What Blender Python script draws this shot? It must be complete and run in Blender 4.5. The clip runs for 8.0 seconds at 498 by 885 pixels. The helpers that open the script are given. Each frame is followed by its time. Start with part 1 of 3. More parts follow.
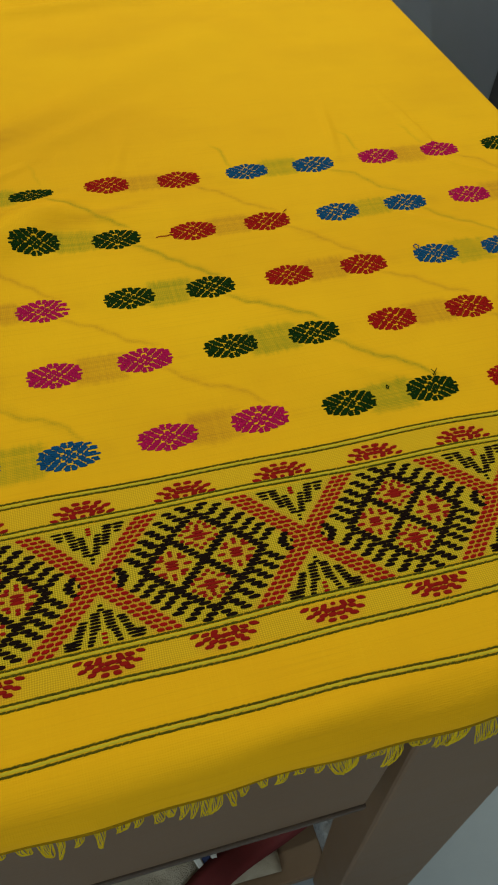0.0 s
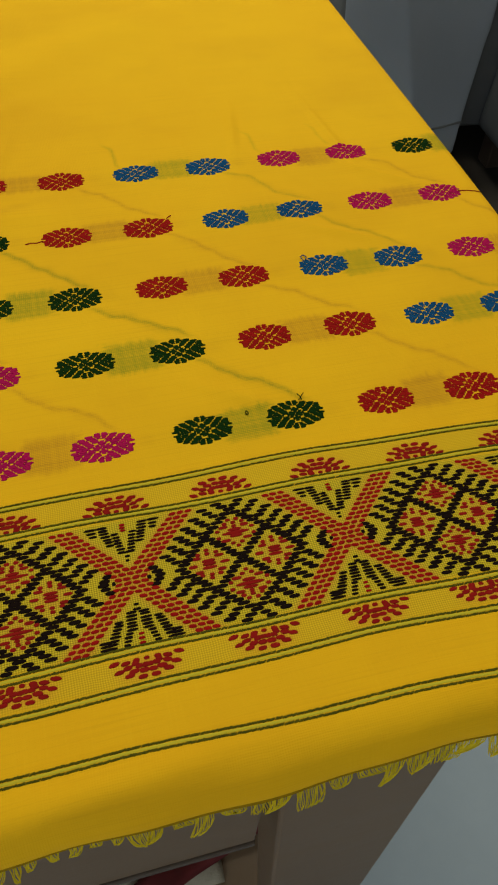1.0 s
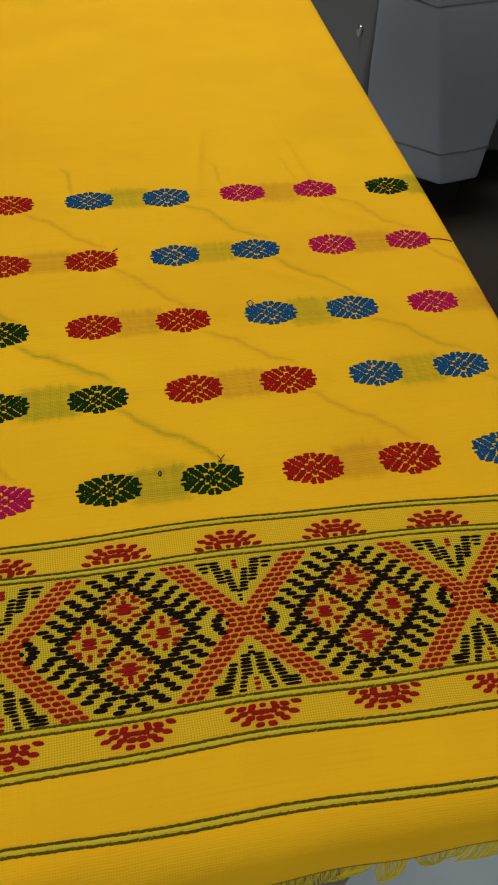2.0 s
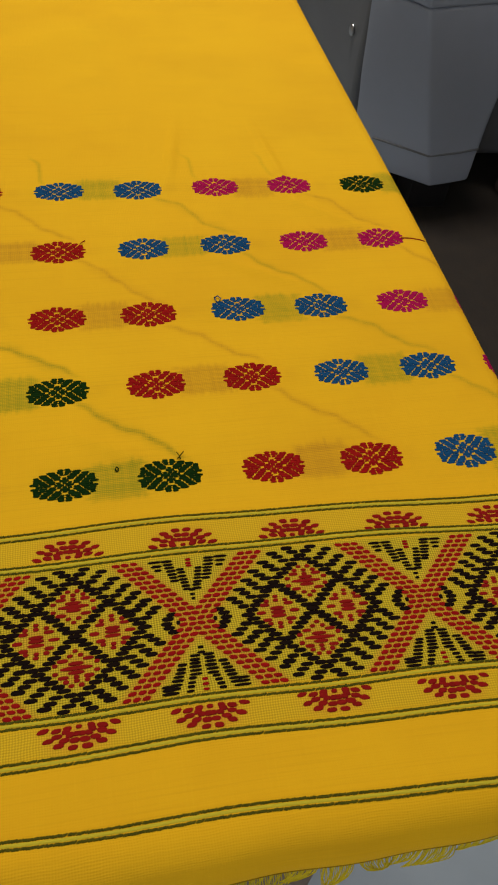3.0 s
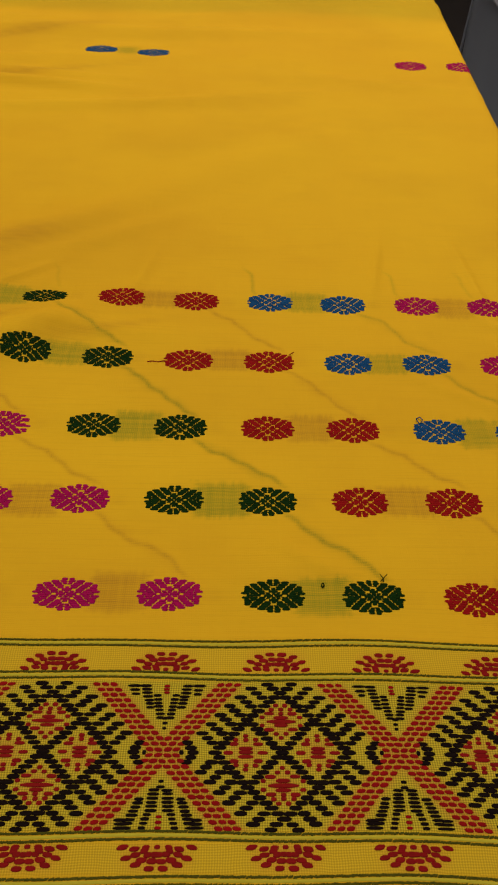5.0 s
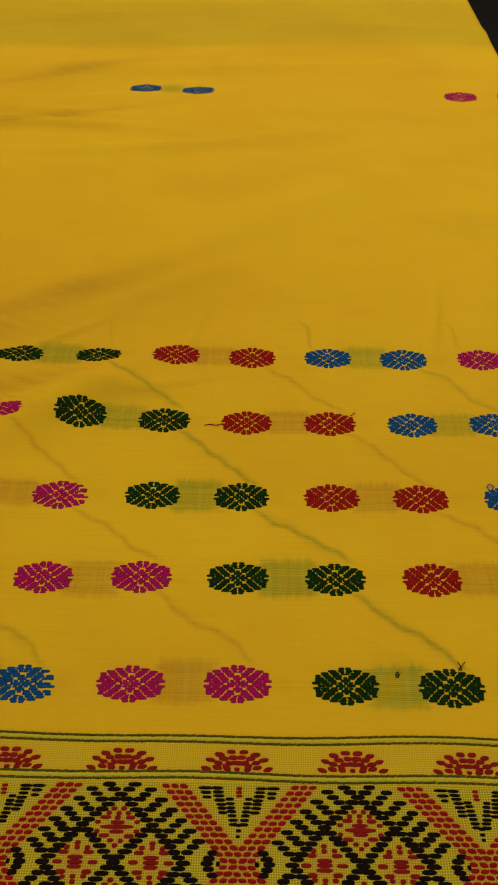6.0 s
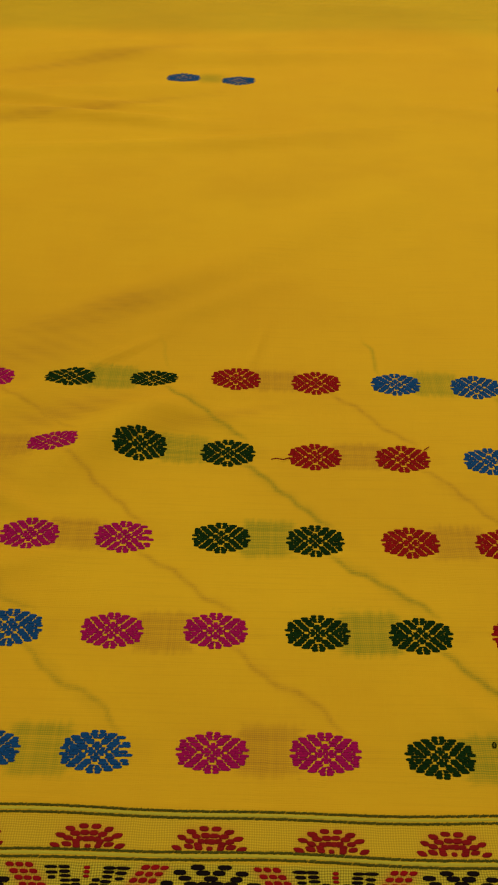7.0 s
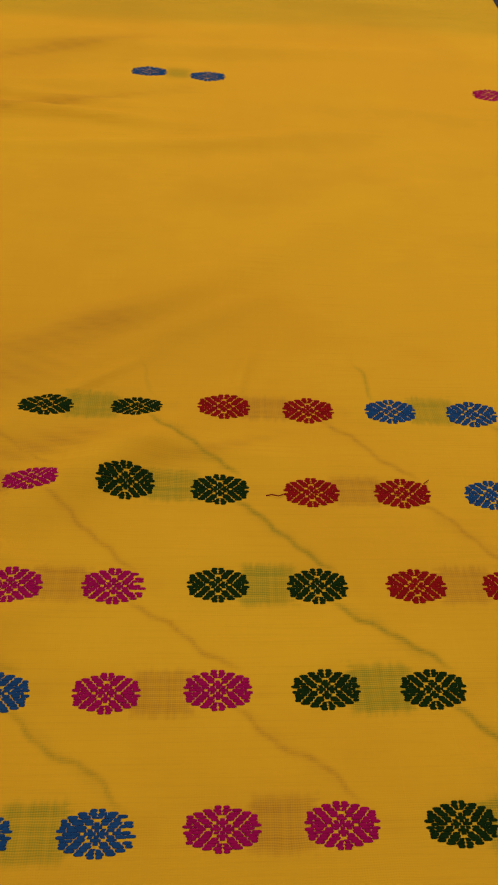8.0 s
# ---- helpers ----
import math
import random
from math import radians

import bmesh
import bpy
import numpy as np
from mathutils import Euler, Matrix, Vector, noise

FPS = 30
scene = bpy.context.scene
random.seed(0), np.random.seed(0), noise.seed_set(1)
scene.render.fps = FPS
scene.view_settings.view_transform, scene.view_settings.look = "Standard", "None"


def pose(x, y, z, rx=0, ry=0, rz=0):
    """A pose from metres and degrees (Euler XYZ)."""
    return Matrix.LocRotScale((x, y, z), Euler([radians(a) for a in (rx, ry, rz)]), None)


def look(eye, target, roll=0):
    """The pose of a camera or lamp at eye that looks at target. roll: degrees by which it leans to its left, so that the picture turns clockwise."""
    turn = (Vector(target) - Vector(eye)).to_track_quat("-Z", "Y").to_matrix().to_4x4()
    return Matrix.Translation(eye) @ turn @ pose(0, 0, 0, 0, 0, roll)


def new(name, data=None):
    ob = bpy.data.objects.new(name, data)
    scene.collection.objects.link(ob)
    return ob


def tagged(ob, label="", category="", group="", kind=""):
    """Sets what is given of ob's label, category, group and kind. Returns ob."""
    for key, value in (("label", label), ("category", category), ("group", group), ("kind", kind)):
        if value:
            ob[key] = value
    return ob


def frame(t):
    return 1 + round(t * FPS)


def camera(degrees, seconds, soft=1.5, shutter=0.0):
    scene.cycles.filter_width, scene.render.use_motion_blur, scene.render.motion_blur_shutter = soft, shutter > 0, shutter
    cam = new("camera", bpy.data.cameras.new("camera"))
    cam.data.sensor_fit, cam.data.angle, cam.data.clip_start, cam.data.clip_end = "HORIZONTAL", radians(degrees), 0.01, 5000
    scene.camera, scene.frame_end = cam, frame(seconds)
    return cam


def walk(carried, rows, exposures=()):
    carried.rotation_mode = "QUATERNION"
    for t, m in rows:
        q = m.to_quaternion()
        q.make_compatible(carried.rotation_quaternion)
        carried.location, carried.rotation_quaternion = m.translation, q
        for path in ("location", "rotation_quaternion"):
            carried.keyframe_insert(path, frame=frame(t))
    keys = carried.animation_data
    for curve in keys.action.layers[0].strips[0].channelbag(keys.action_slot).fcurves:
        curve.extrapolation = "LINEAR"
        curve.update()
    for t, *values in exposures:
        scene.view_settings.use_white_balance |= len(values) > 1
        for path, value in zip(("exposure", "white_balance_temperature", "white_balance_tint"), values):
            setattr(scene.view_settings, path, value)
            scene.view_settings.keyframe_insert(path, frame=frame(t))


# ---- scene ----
cam = camera(36.6, 8.0, soft=2.1)
PATH = [
    (0, (-0.025, -0.177, 0.97), (0.357, 1.012, -0.592), 3.2),
    (0.5, (0.009, -0.175, 0.97), (0.405, 0.997, -0.602), 4.1),
    (1, (0.036, -0.168, 0.965), (0.414, 1.0, -0.614), 4.0),
    (1.5, (0.066, -0.153, 0.962), (0.404, 1.041, -0.607), 4.6),
    (2, (0.079, -0.148, 0.964), (0.406, 1.042, -0.609), 5.8),
    (2.2, (0.083, -0.148, 0.962), (0.421, 1.059, -0.597), 6.2),
    (3.3, (0.09, -0.148, 0.962), (0.433, 1.03, -0.618), 8.6),
    (3.5, (0.083, -0.143, 0.962), (0.389, 1.042, -0.62), 8.1),
    (4, (0.083, -0.143, 0.959), (0.347, 1.06, -0.617), 8.4),
    (4.5, (0.071, -0.139, 0.967), (0.238, 1.108, -0.587), 5.5),
    (5, (0.055, -0.136, 0.982), (0.116, 1.2, -0.505), 2.9),
    (5.2, (0.054, -0.135, 0.983), (0.084, 1.217, -0.492), 2.0),
    (6.3, (0.033, -0.099, 0.996), (0.006, 1.249, -0.482), -0.3),
    (6.5, (0.026, -0.093, 0.998), (0.006, 1.247, -0.486), 0.1),
    (7, (0.012, -0.079, 0.996), (-0.006, 1.215, -0.529), 0.5),
    (7.5, (-0.002, -0.069, 0.994), (0.015, 1.191, -0.56), 2.1),
    (8, (-0.008, -0.051, 0.995), (0.123, 1.207, -0.555), 5.3),
]
EXPOSURE = [(0, -0.36, 6500, -7), (1.5, -0.34, 6500, 0), (3.5, -0.30, 6500, 11), (4.5, -0.38, 6500, 15), (5, -0.57, 6500, 15), (6.5, -0.69, 6500, 0), (7, -0.71, 6500, 10), (8, -0.75, 6500, 33)]
walk(cam, [(t, look(eye, target, roll)) for t, eye, target, roll in PATH], EXPOSURE)

# ---- light ----
world = bpy.data.worlds.new("world")
scene.world = world
world.use_nodes = True
world.node_tree.nodes["Background"].inputs[0].default_value = (0.75, 0.85, 1.0, 1)
world.node_tree.nodes["Background"].inputs[1].default_value = 0.08


def area_lamp(name, eye, target, sx, sy, watts, colour):
    data = bpy.data.lights.new(name, "AREA")
    data.shape, data.size, data.size_y = "RECTANGLE", sx, sy
    data.energy, data.color = watts, colour
    ob = new(name, data)
    ob.matrix_world = look(eye, target)
    return ob


area_lamp("ceiling_lamp", (0.35, 1.45, 2.6), (0.15, 0.5, 0.5), 1.1, 0.25, 56, (1.0, 0.93, 0.82))
# unseen cool fill, added to brighten the seats and the cloth's front
area_lamp("cool_fill", (-1.6, -2.2, 1.5), (0.5, 0.7, 0.3), 1.2, 1.3, 44, (0.83, 0.905, 0.99))

# ---- materials ----


class Nodes:
    def __init__(self, name):
        self.mat = bpy.data.materials.new(name)
        self.mat.use_nodes = True
        self.t = self.mat.node_tree
        self.bsdf = self.t.nodes["Principled BSDF"]

    def n(self, kind, **props):
        node = self.t.nodes.new(kind)
        for k, v in props.items():
            if k == "op":
                node.operation = v
        return node

    def link(self, a, b):
        self.t.links.new(a, b)

    def put(self, sock, value):
        if isinstance(value, bpy.types.NodeSocket):
            self.link(value, sock)
        else:
            sock.default_value = value

    def math(self, op, a, b=0.0, clamp=False):
        node = self.n("ShaderNodeMath", op=op)
        node.use_clamp = clamp
        self.put(node.inputs[0], a)
        self.put(node.inputs[1], b)
        return node.outputs[0]

    def noise(self, vec, scale, detail=4.0, rough=0.55):
        node = self.n("ShaderNodeTexNoise")
        self.link(vec, node.inputs["Vector"])
        node.inputs["Scale"].default_value = scale
        node.inputs["Detail"].default_value = detail
        node.inputs["Roughness"].default_value = rough
        return node.outputs["Fac"]

    def mix(self, fac, a, b, blend="MIX"):
        node = self.n("ShaderNodeMix")
        node.data_type, node.blend_type = "RGBA", blend
        self.put(node.inputs["Factor"], fac)
        self.put(node.inputs["A"], a)
        self.put(node.inputs["B"], b)
        return node.outputs["Result"]

    def ramp(self, fac, lo, hi):
        node = self.n("ShaderNodeMapRange")
        self.link(fac, node.inputs[0])
        node.inputs[1].default_value, node.inputs[2].default_value = lo, hi
        return node.outputs[0]

    def scaled(self, vec, s):
        node = self.n("ShaderNodeVectorMath", op="MULTIPLY")
        self.link(vec, node.inputs[0])
        node.inputs[1].default_value = s
        return node.outputs[0]

    def bump(self, height, strength, distance):
        node = self.n("ShaderNodeBump")
        node.inputs["Strength"].default_value = strength
        node.inputs["Distance"].default_value = distance
        self.link(height, node.inputs["Height"])
        self.link(node.outputs[0], self.bsdf.inputs["Normal"])

    def coords(self, kind="Object"):
        return self.n("ShaderNodeTexCoord").outputs[kind]


def rgb(r, g, b):
    return (r, g, b, 1.0)


def yarn_material(name, base, dark, rough=0.85):
    m = Nodes(name)
    co = m.coords()
    fibre = m.noise(m.scaled(co, (600, 3000, 3000)), 1.0, 2)
    tone = m.noise(co, 90, 3)
    isl = m.n("ShaderNodeNewGeometry").outputs["Random Per Island"]
    f = m.math("ADD", m.math("MULTIPLY", fibre, 0.5), m.math("MULTIPLY", isl, 0.35))
    f = m.math("ADD", f, m.math("MULTIPLY", tone, 0.3), True)
    m.link(m.mix(f, rgb(*dark), rgb(*base)), m.bsdf.inputs["Base Color"])
    m.bsdf.inputs["Roughness"].default_value = rough
    m.bsdf.inputs["Specular IOR Level"].default_value = 0.03
    m.bump(fibre, 0.5, 0.0003)
    return m.mat


def cloth_material():
    m = Nodes("yellow_cotton")
    uv = m.n("ShaderNodeUVMap")
    uv.uv_map = "cloth"
    sep = m.n("ShaderNodeSeparateXYZ")
    m.link(uv.outputs[0], sep.inputs[0])
    u, v = sep.outputs[0], sep.outputs[1]
    dye_and_shade = m.n("ShaderNodeAttribute")
    dye_and_shade.attribute_name = "dye_and_shade"
    ds = m.n("ShaderNodeSeparateColor")
    m.link(dye_and_shade.outputs["Color"], ds.inputs[0])
    green, ochre, band = ds.outputs
    pos = m.coords()
    # threads: warp along v, weft along u, both uneven
    wob = m.noise(m.scaled(uv.outputs[0], (40, 40, 1)), 1.0, 3)
    slub_w = m.noise(m.scaled(uv.outputs[0], (14, 900, 1)), 1.0, 3)
    slub_v = m.noise(m.scaled(uv.outputs[0], (900, 14, 1)), 1.0, 3)
    wave_v = m.math("SINE", m.math("ADD", m.math("MULTIPLY", v, 2 * math.pi / 0.00125), m.math("MULTIPLY", wob, 16.0)))
    wave_u = m.math("SINE", m.math("ADD", m.math("MULTIPLY", u, 2 * math.pi / 0.00135), m.math("MULTIPLY", wob, 16.0)))
    weave = m.math("ADD", m.math("MULTIPLY", wave_v, 0.5), m.math("MULTIPLY", wave_u, 0.3))
    weave = m.math("ADD", weave, m.math("ADD", m.math("MULTIPLY", slub_w, 1.6), m.math("MULTIPLY", slub_v, 1.2)))
    base = m.mix(m.ramp(m.noise(m.scaled(pos, (1, 1, 1)), 7, 4), 0.3, 0.7), rgb(0.77, 0.435, 0.010), rgb(0.72, 0.375, 0.009))
    base = m.mix(m.math("MULTIPLY", m.ramp(slub_w, 0.50, 0.72), 0.30), base, rgb(0.60, 0.31, 0.009))
    base = m.mix(m.math("MULTIPLY", m.ramp(slub_v, 0.55, 0.78), 0.14), base, rgb(0.82, 0.50, 0.02))
    base = m.mix(m.math("MULTIPLY", m.ramp(m.noise(m.scaled(pos, (1, 1.6, 1)), 11, 3), 0.45, 0.75), 0.5), base, rgb(0.63, 0.33, 0.009))
    # yarns that float on the back show through the thin weave; ochre also carries stains and painted fold shade
    thread = m.math("ADD", 0.38, m.math("ADD", m.math("MULTIPLY", m.ramp(slub_w, 0.35, 0.65), 0.30), m.math("MULTIPLY", m.ramp(m.math("ADD", wave_v, m.math("MULTIPLY", wave_u, 0.6)), -0.7, 0.9), 0.60)))
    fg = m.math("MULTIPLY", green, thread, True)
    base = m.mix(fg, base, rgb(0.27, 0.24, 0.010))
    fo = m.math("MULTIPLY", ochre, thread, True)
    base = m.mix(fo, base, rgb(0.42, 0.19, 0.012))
    # open weave of the border band
    net = m.mix(m.ramp(m.math("ADD", wave_v, wave_u), -0.9, 0.9), rgb(0.17, 0.16, 0.010), rgb(0.60, 0.45, 0.025))
    base = m.mix(m.math("MULTIPLY", band, 0.84, True), base, net)
    base = m.mix(m.math("MULTIPLY", dye_and_shade.outputs["Alpha"], thread, True), base, rgb(0.56, 0.17, 0.024))
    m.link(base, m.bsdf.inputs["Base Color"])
    m.bsdf.inputs["Roughness"].default_value = 0.82
    m.bsdf.inputs["Specular IOR Level"].default_value = 0.08
    m.bump(weave, 0.21, 0.0002)
    return m.mat


def plain_material(name, c1, c2, scale, rough, bump=0.1, dist=0.001, stretch=(1, 1, 1), spec=0.5):
    m = Nodes(name)
    co = m.scaled(m.coords(), stretch)
    big = m.noise(co, scale, 5)
    fine = m.noise(co, scale * 14, 4)
    f = m.math("ADD", m.math("MULTIPLY", m.ramp(big, 0.3, 0.7), 0.7), m.math("MULTIPLY", fine, 0.3), True)
    m.link(m.mix(f, rgb(*c1), rgb(*c2)), m.bsdf.inputs["Base Color"])
    rr = m.math("ADD", rough - 0.08, m.math("MULTIPLY", big, 0.16))
    m.link(rr, m.bsdf.inputs["Roughness"])
    m.bsdf.inputs["Specular IOR Level"].default_value = spec
    m.bump(m.math("ADD", fine, m.math("MULTIPLY", big, 0.6)), bump, dist)
    return m.mat


M_CLOTH = cloth_material()
M_RED = yarn_material("red_yarn", (0.32, 0.008, 0.007), (0.18, 0.005, 0.005))
M_PINK = yarn_material("pink_yarn", (0.40, 0.006, 0.075), (0.24, 0.005, 0.055))
M_GREEN = yarn_material("green_yarn", (0.008, 0.030, 0.004), (0.003, 0.013, 0.002))
M_BLUE = yarn_material("blue_yarn", (0.010, 0.072, 0.185), (0.005, 0.036, 0.10))
M_BLACK = yarn_material("black_yarn", (0.012, 0.006, 0.004), (0.005, 0.003, 0.003))
M_BROWN = yarn_material("brown_red_yarn", (0.28, 0.010, 0.008), (0.15, 0.007, 0.006))
M_OLIVE = yarn_material("olive_yarn", (0.105, 0.092, 0.008), (0.035, 0.036, 0.005))
M_LIME = yarn_material("pale_lime_yarn", (0.58, 0.47, 0.035), (0.40, 0.31, 0.02))
M_FRINGE = yarn_material("yellow_fringe_yarn", (0.78, 0.60, 0.035), (0.42, 0.30, 0.014))
M_HEM = yarn_material("hem_thread", (0.36, 0.22, 0.010), (0.15, 0.09, 0.006))
M_WOOD = plain_material("brown_laminate", (0.122, 0.073, 0.040), (0.158, 0.098, 0.056), 6, 0.5, 0.15, 0.0006, (1, 1, 6))
M_DARKWOOD = plain_material("dark_wood_edge", (0.05, 0.033, 0.025), (0.075, 0.05, 0.036), 9, 0.55)
M_TILE = plain_material("grey_floor_tile", (0.22, 0.255, 0.30), (0.28, 0.32, 0.37), 3, 0.22, 0.04, 0.0006)
M_GROUT = plain_material("tile_grout", (0.14, 0.14, 0.135), (0.19, 0.185, 0.18), 40, 0.9)
M_VINYL = plain_material("grey_leatherette", (0.155, 0.158, 0.170), (0.195, 0.198, 0.212), 5, 0.36, 0.25, 0.0006)
# the sofa's leatherette with the light on the corner seat put into its colour
M_LITVINYL = plain_material("lit_grey_leatherette", (0.40, 0.44, 0.53), (0.45, 0.49, 0.59), 5, 0.30, 0.25, 0.0006)
M_DARKVINYL = plain_material("black_leatherette", (0.012, 0.012, 0.013), (0.020, 0.019, 0.019), 5, 0.4, 0.2, 0.0006)
M_RUG = plain_material("dark_brown_rug", (0.014, 0.010, 0.008), (0.028, 0.020, 0.015), 30, 0.95, 0.6, 0.002)
M_WALL = plain_material("painted_wall", (0.42, 0.36, 0.29), (0.48, 0.42, 0.34), 2, 0.8)
M_DARKWALL = plain_material("dark_brown_panel", (0.10, 0.045, 0.03), (0.15, 0.07, 0.045), 3, 0.6)
M_CEIL = plain_material("white_ceiling", (0.72, 0.71, 0.68), (0.78, 0.77, 0.74), 2, 0.9)
M_METAL = plain_material("steel", (0.55, 0.55, 0.55), (0.65, 0.65, 0.65), 30, 0.3)
M_METAL.node_tree.nodes["Principled BSDF"].inputs["Metallic"].default_value = 1.0
M_BEIGE = plain_material("beige_knit", (0.26, 0.22, 0.17), (0.40, 0.35, 0.28), 60, 0.95, 0.8, 0.003)
M_WHITE = plain_material("white_fabric", (0.55, 0.55, 0.56), (0.66, 0.66, 0.66), 30, 0.9)
M_NAVY = plain_material("navy_fabric", (0.02, 0.03, 0.10), (0.03, 0.045, 0.14), 30, 0.9)
M_REDCLOTH = plain_material("red_fabric", (0.085, 0.005, 0.007), (0.12, 0.007, 0.010), 40, 0.8)
M_BAG = plain_material("grey_plastic_bag", (0.20, 0.21, 0.23), (0.34, 0.36, 0.39), 16, 0.3, 0.7, 0.004)

# ---- mesh helpers ----


def part(name, bm, material, parent=None, label=""):
    me = bpy.data.meshes.new(name)
    bm.to_mesh(me)
    bm.free()
    for mat in material if isinstance(material, (list, tuple)) else [material]:
        me.materials.append(mat)
    ob = new(name, me)
    if parent is not None:
        ob.parent = parent
    if label:
        tagged(ob, label)
    return ob


def thing(name, loc, label, category, group="", kind=""):
    ob = new(name)
    ob.location = loc
    return tagged(ob, label, category, group, kind)


def add_box(bm, x0, x1, y0, y1, z0, z1, bevel=0.0, segments=2):
    made = bmesh.ops.create_cube(bm, size=1.0)["verts"]
    for p in made:
        p.co = Vector((x0 + (p.co.x + 0.5) * (x1 - x0), y0 + (p.co.y + 0.5) * (y1 - y0), z0 + (p.co.z + 0.5) * (z1 - z0)))
    if bevel:
        edges = list({e for p in made for e in p.link_edges})
        bmesh.ops.bevel(bm, geom=edges, offset=bevel, segments=segments, affect="EDGES", profile=0.5)
    return bm


def box(x0, x1, y0, y1, z0, z1, bevel=0.0, segments=2):
    return add_box(bmesh.new(), x0, x1, y0, y1, z0, z1, bevel, segments)


def smooth(ob):
    for p in ob.data.polygons:
        p.use_smooth = True
    return ob


# ---- the room ----
FLOOR_X, FLOOR_Y = (-2.2, 2.6), (-2.6, 4.0)
floor = part("floor", box(*FLOOR_X, *FLOOR_Y, -0.06, -0.004), M_GROUT)
tagged(floor, "glossy pale grey tiled floor with thin dark joints", "floor", kind="structure")
for nm, b, mat, lab in (
    ("wall_north", (-2.2, 2.6, 4.0, 4.12, -0.06, 2.7), M_DARKWALL, "dark brown wall at the far end of the room"),
    ("wall_south", (-2.2, 2.6, -2.72, -2.6, -0.06, 2.7), M_WALL, "plain cream painted wall"),
    ("wall_east", (2.6, 2.72, -2.72, 4.12, -0.06, 2.7), M_WALL, "plain cream painted wall"),
    ("wall_west", (-2.32, -2.2, -2.72, 4.12, -0.06, 2.7), M_WALL, "plain cream painted wall"),
):
    tagged(part(nm, box(*b), mat), lab, "wall", kind="structure")
tagged(part("ceiling", box(-2.32, 2.72, -2.72, 4.12, 2.7, 2.8), M_CEIL), "plain white ceiling", "ceiling", kind="structure")

# ---- table ----
Z = 0.75
DRAFT = 0.55  # the cloth is drawn on a larger draft; this brings it to metres
TABLE = Z - 0.0012
table = thing("wooden_table", (0, 0.5, 0), "brown laminate table with a deep front panel, under the yellow cloth", "table")


def table_part(name, bm, mat, label=""):
    ob = part(name, bm, mat, table, label)
    ob.matrix_parent_inverse = Matrix.Translation((0, -0.5, 0))
    return ob


def splayed_leg(x0, x1, x2, x3, y0, y1, z1):
    """A board leg, x0 to x1 wide at its top and x2 to x3 at its foot."""
    bm = box(0, 1, y0, y1, 0.0, z1, 0.0)
    for p in bm.verts:
        f = 1 - p.co.z / z1
        lo, hi = x0 + (x2 - x0) * f, x1 + (x3 - x1) * f
        p.co.x = lo + (hi - lo) * p.co.x
    bmesh.ops.bevel(bm, geom=list(bm.edges), offset=0.002, segments=2, affect="EDGES", profile=0.5)
    return bm


table_part("tabletop", box(-0.50, 0.226, -0.1085, 1.10, TABLE - 0.025, TABLE, 0.006), M_WOOD)
table_part("front_panel", box(-0.47, 0.0755, -0.1015, -0.086, 0.541, TABLE - 0.025, 0.0012), M_WOOD)
table_part("panel_edging", box(-0.47, 0.0755, -0.1030, -0.085, 0.535, 0.5408, 0.0008), M_DARKWOOD, "thin dark edge strip")
table_part("leg", splayed_leg(0.077, 0.153, 0.115, 0.208, -0.1035, -0.065, TABLE - 0.025), M_WOOD)
table_part("leg", splayed_leg(0.120, 0.180, 0.160, 0.230, 1.04, 1.08, TABLE - 0.025), M_WOOD)
table_part("leg", splayed_leg(-0.47, -0.40, -0.48, -0.40, 1.04, 1.08, TABLE - 0.025), M_WOOD)
table_part("leg", splayed_leg(-0.47, -0.40, -0.48, -0.40, -0.085, -0.05, TABLE - 0.025), M_WOOD)

table_part("base_board", box(-0.46, 0.225, -0.064, 1.03, 0.0, 0.020, 0.002), M_WOOD)

# ---- cloth ----
V_EDGE, R_FRONT, BEND_FRONT = -0.197, 0.025, radians(98)
U_EDGE, R_SIDE, BEND_SIDE = 0.421, 0.014, radians(84)
TOP = Z - 0.0015
V_HEM = -0.2438


def bump2(u, v, u0, v0, su, sv, turn, h):
    c, s = math.cos(turn), math.sin(turn)
    a, b = (u - u0) * c + (v - v0) * s, -(u - u0) * s + (v - v0) * c
    return h * np.exp(-(a / su) ** 2 - (b / sv) ** 2)


RNG = np.random.RandomState(4)
WAVES = [(RNG.uniform(6, 34), RNG.uniform(0, 2 * math.pi), RNG.uniform(0, 6.28), RNG.uniform(0.5, 1.0)) for _ in range(14)]


CREASES = [
    (0.17, 0.020, 0.045, 0.006, -32, 0.0014),
    (0.24, 0.36, 0.045, 0.005, 80, 0.0016),
    (0.33, 0.34, 0.06, 0.005, 98, 0.0016),
    (0.29, 0.185, 0.05, 0.006, -28, 0.0014),
    (0.36, 0.26, 0.05, 0.006, -35, 0.0014),
    (-0.10, 0.33, 0.05, 0.006, 35, 0.0022),
    (-0.17, 0.18, 0.05, 0.008, -25, 0.0030),
    (0.02, 0.34, 0.04, 0.006, 75, 0.0016),
    (-0.02, 0.40, 0.09, 0.012, 30, 0.0028),
    (0.10, 0.72, 0.16, 0.014, 12, 0.0028),
    (0.28, 0.78, 0.14, 0.014, -8, 0.0024),
    (-0.12, 0.69, 0.20, 0.012, 4, 0.0040),
    (0.05, 0.93, 0.22, 0.016, 5, 0.0040),
    (0.20, 1.10, 0.25, 0.02, -4, 0.0045),
    (-0.20, 1.14, 0.20, 0.018, 8, 0.0060),
    (-0.15, 0.12, 0.05, 0.010, 15, 0.0024),
    (0.05, -0.205, 0.06, 0.010, 4, 0.0020),
]


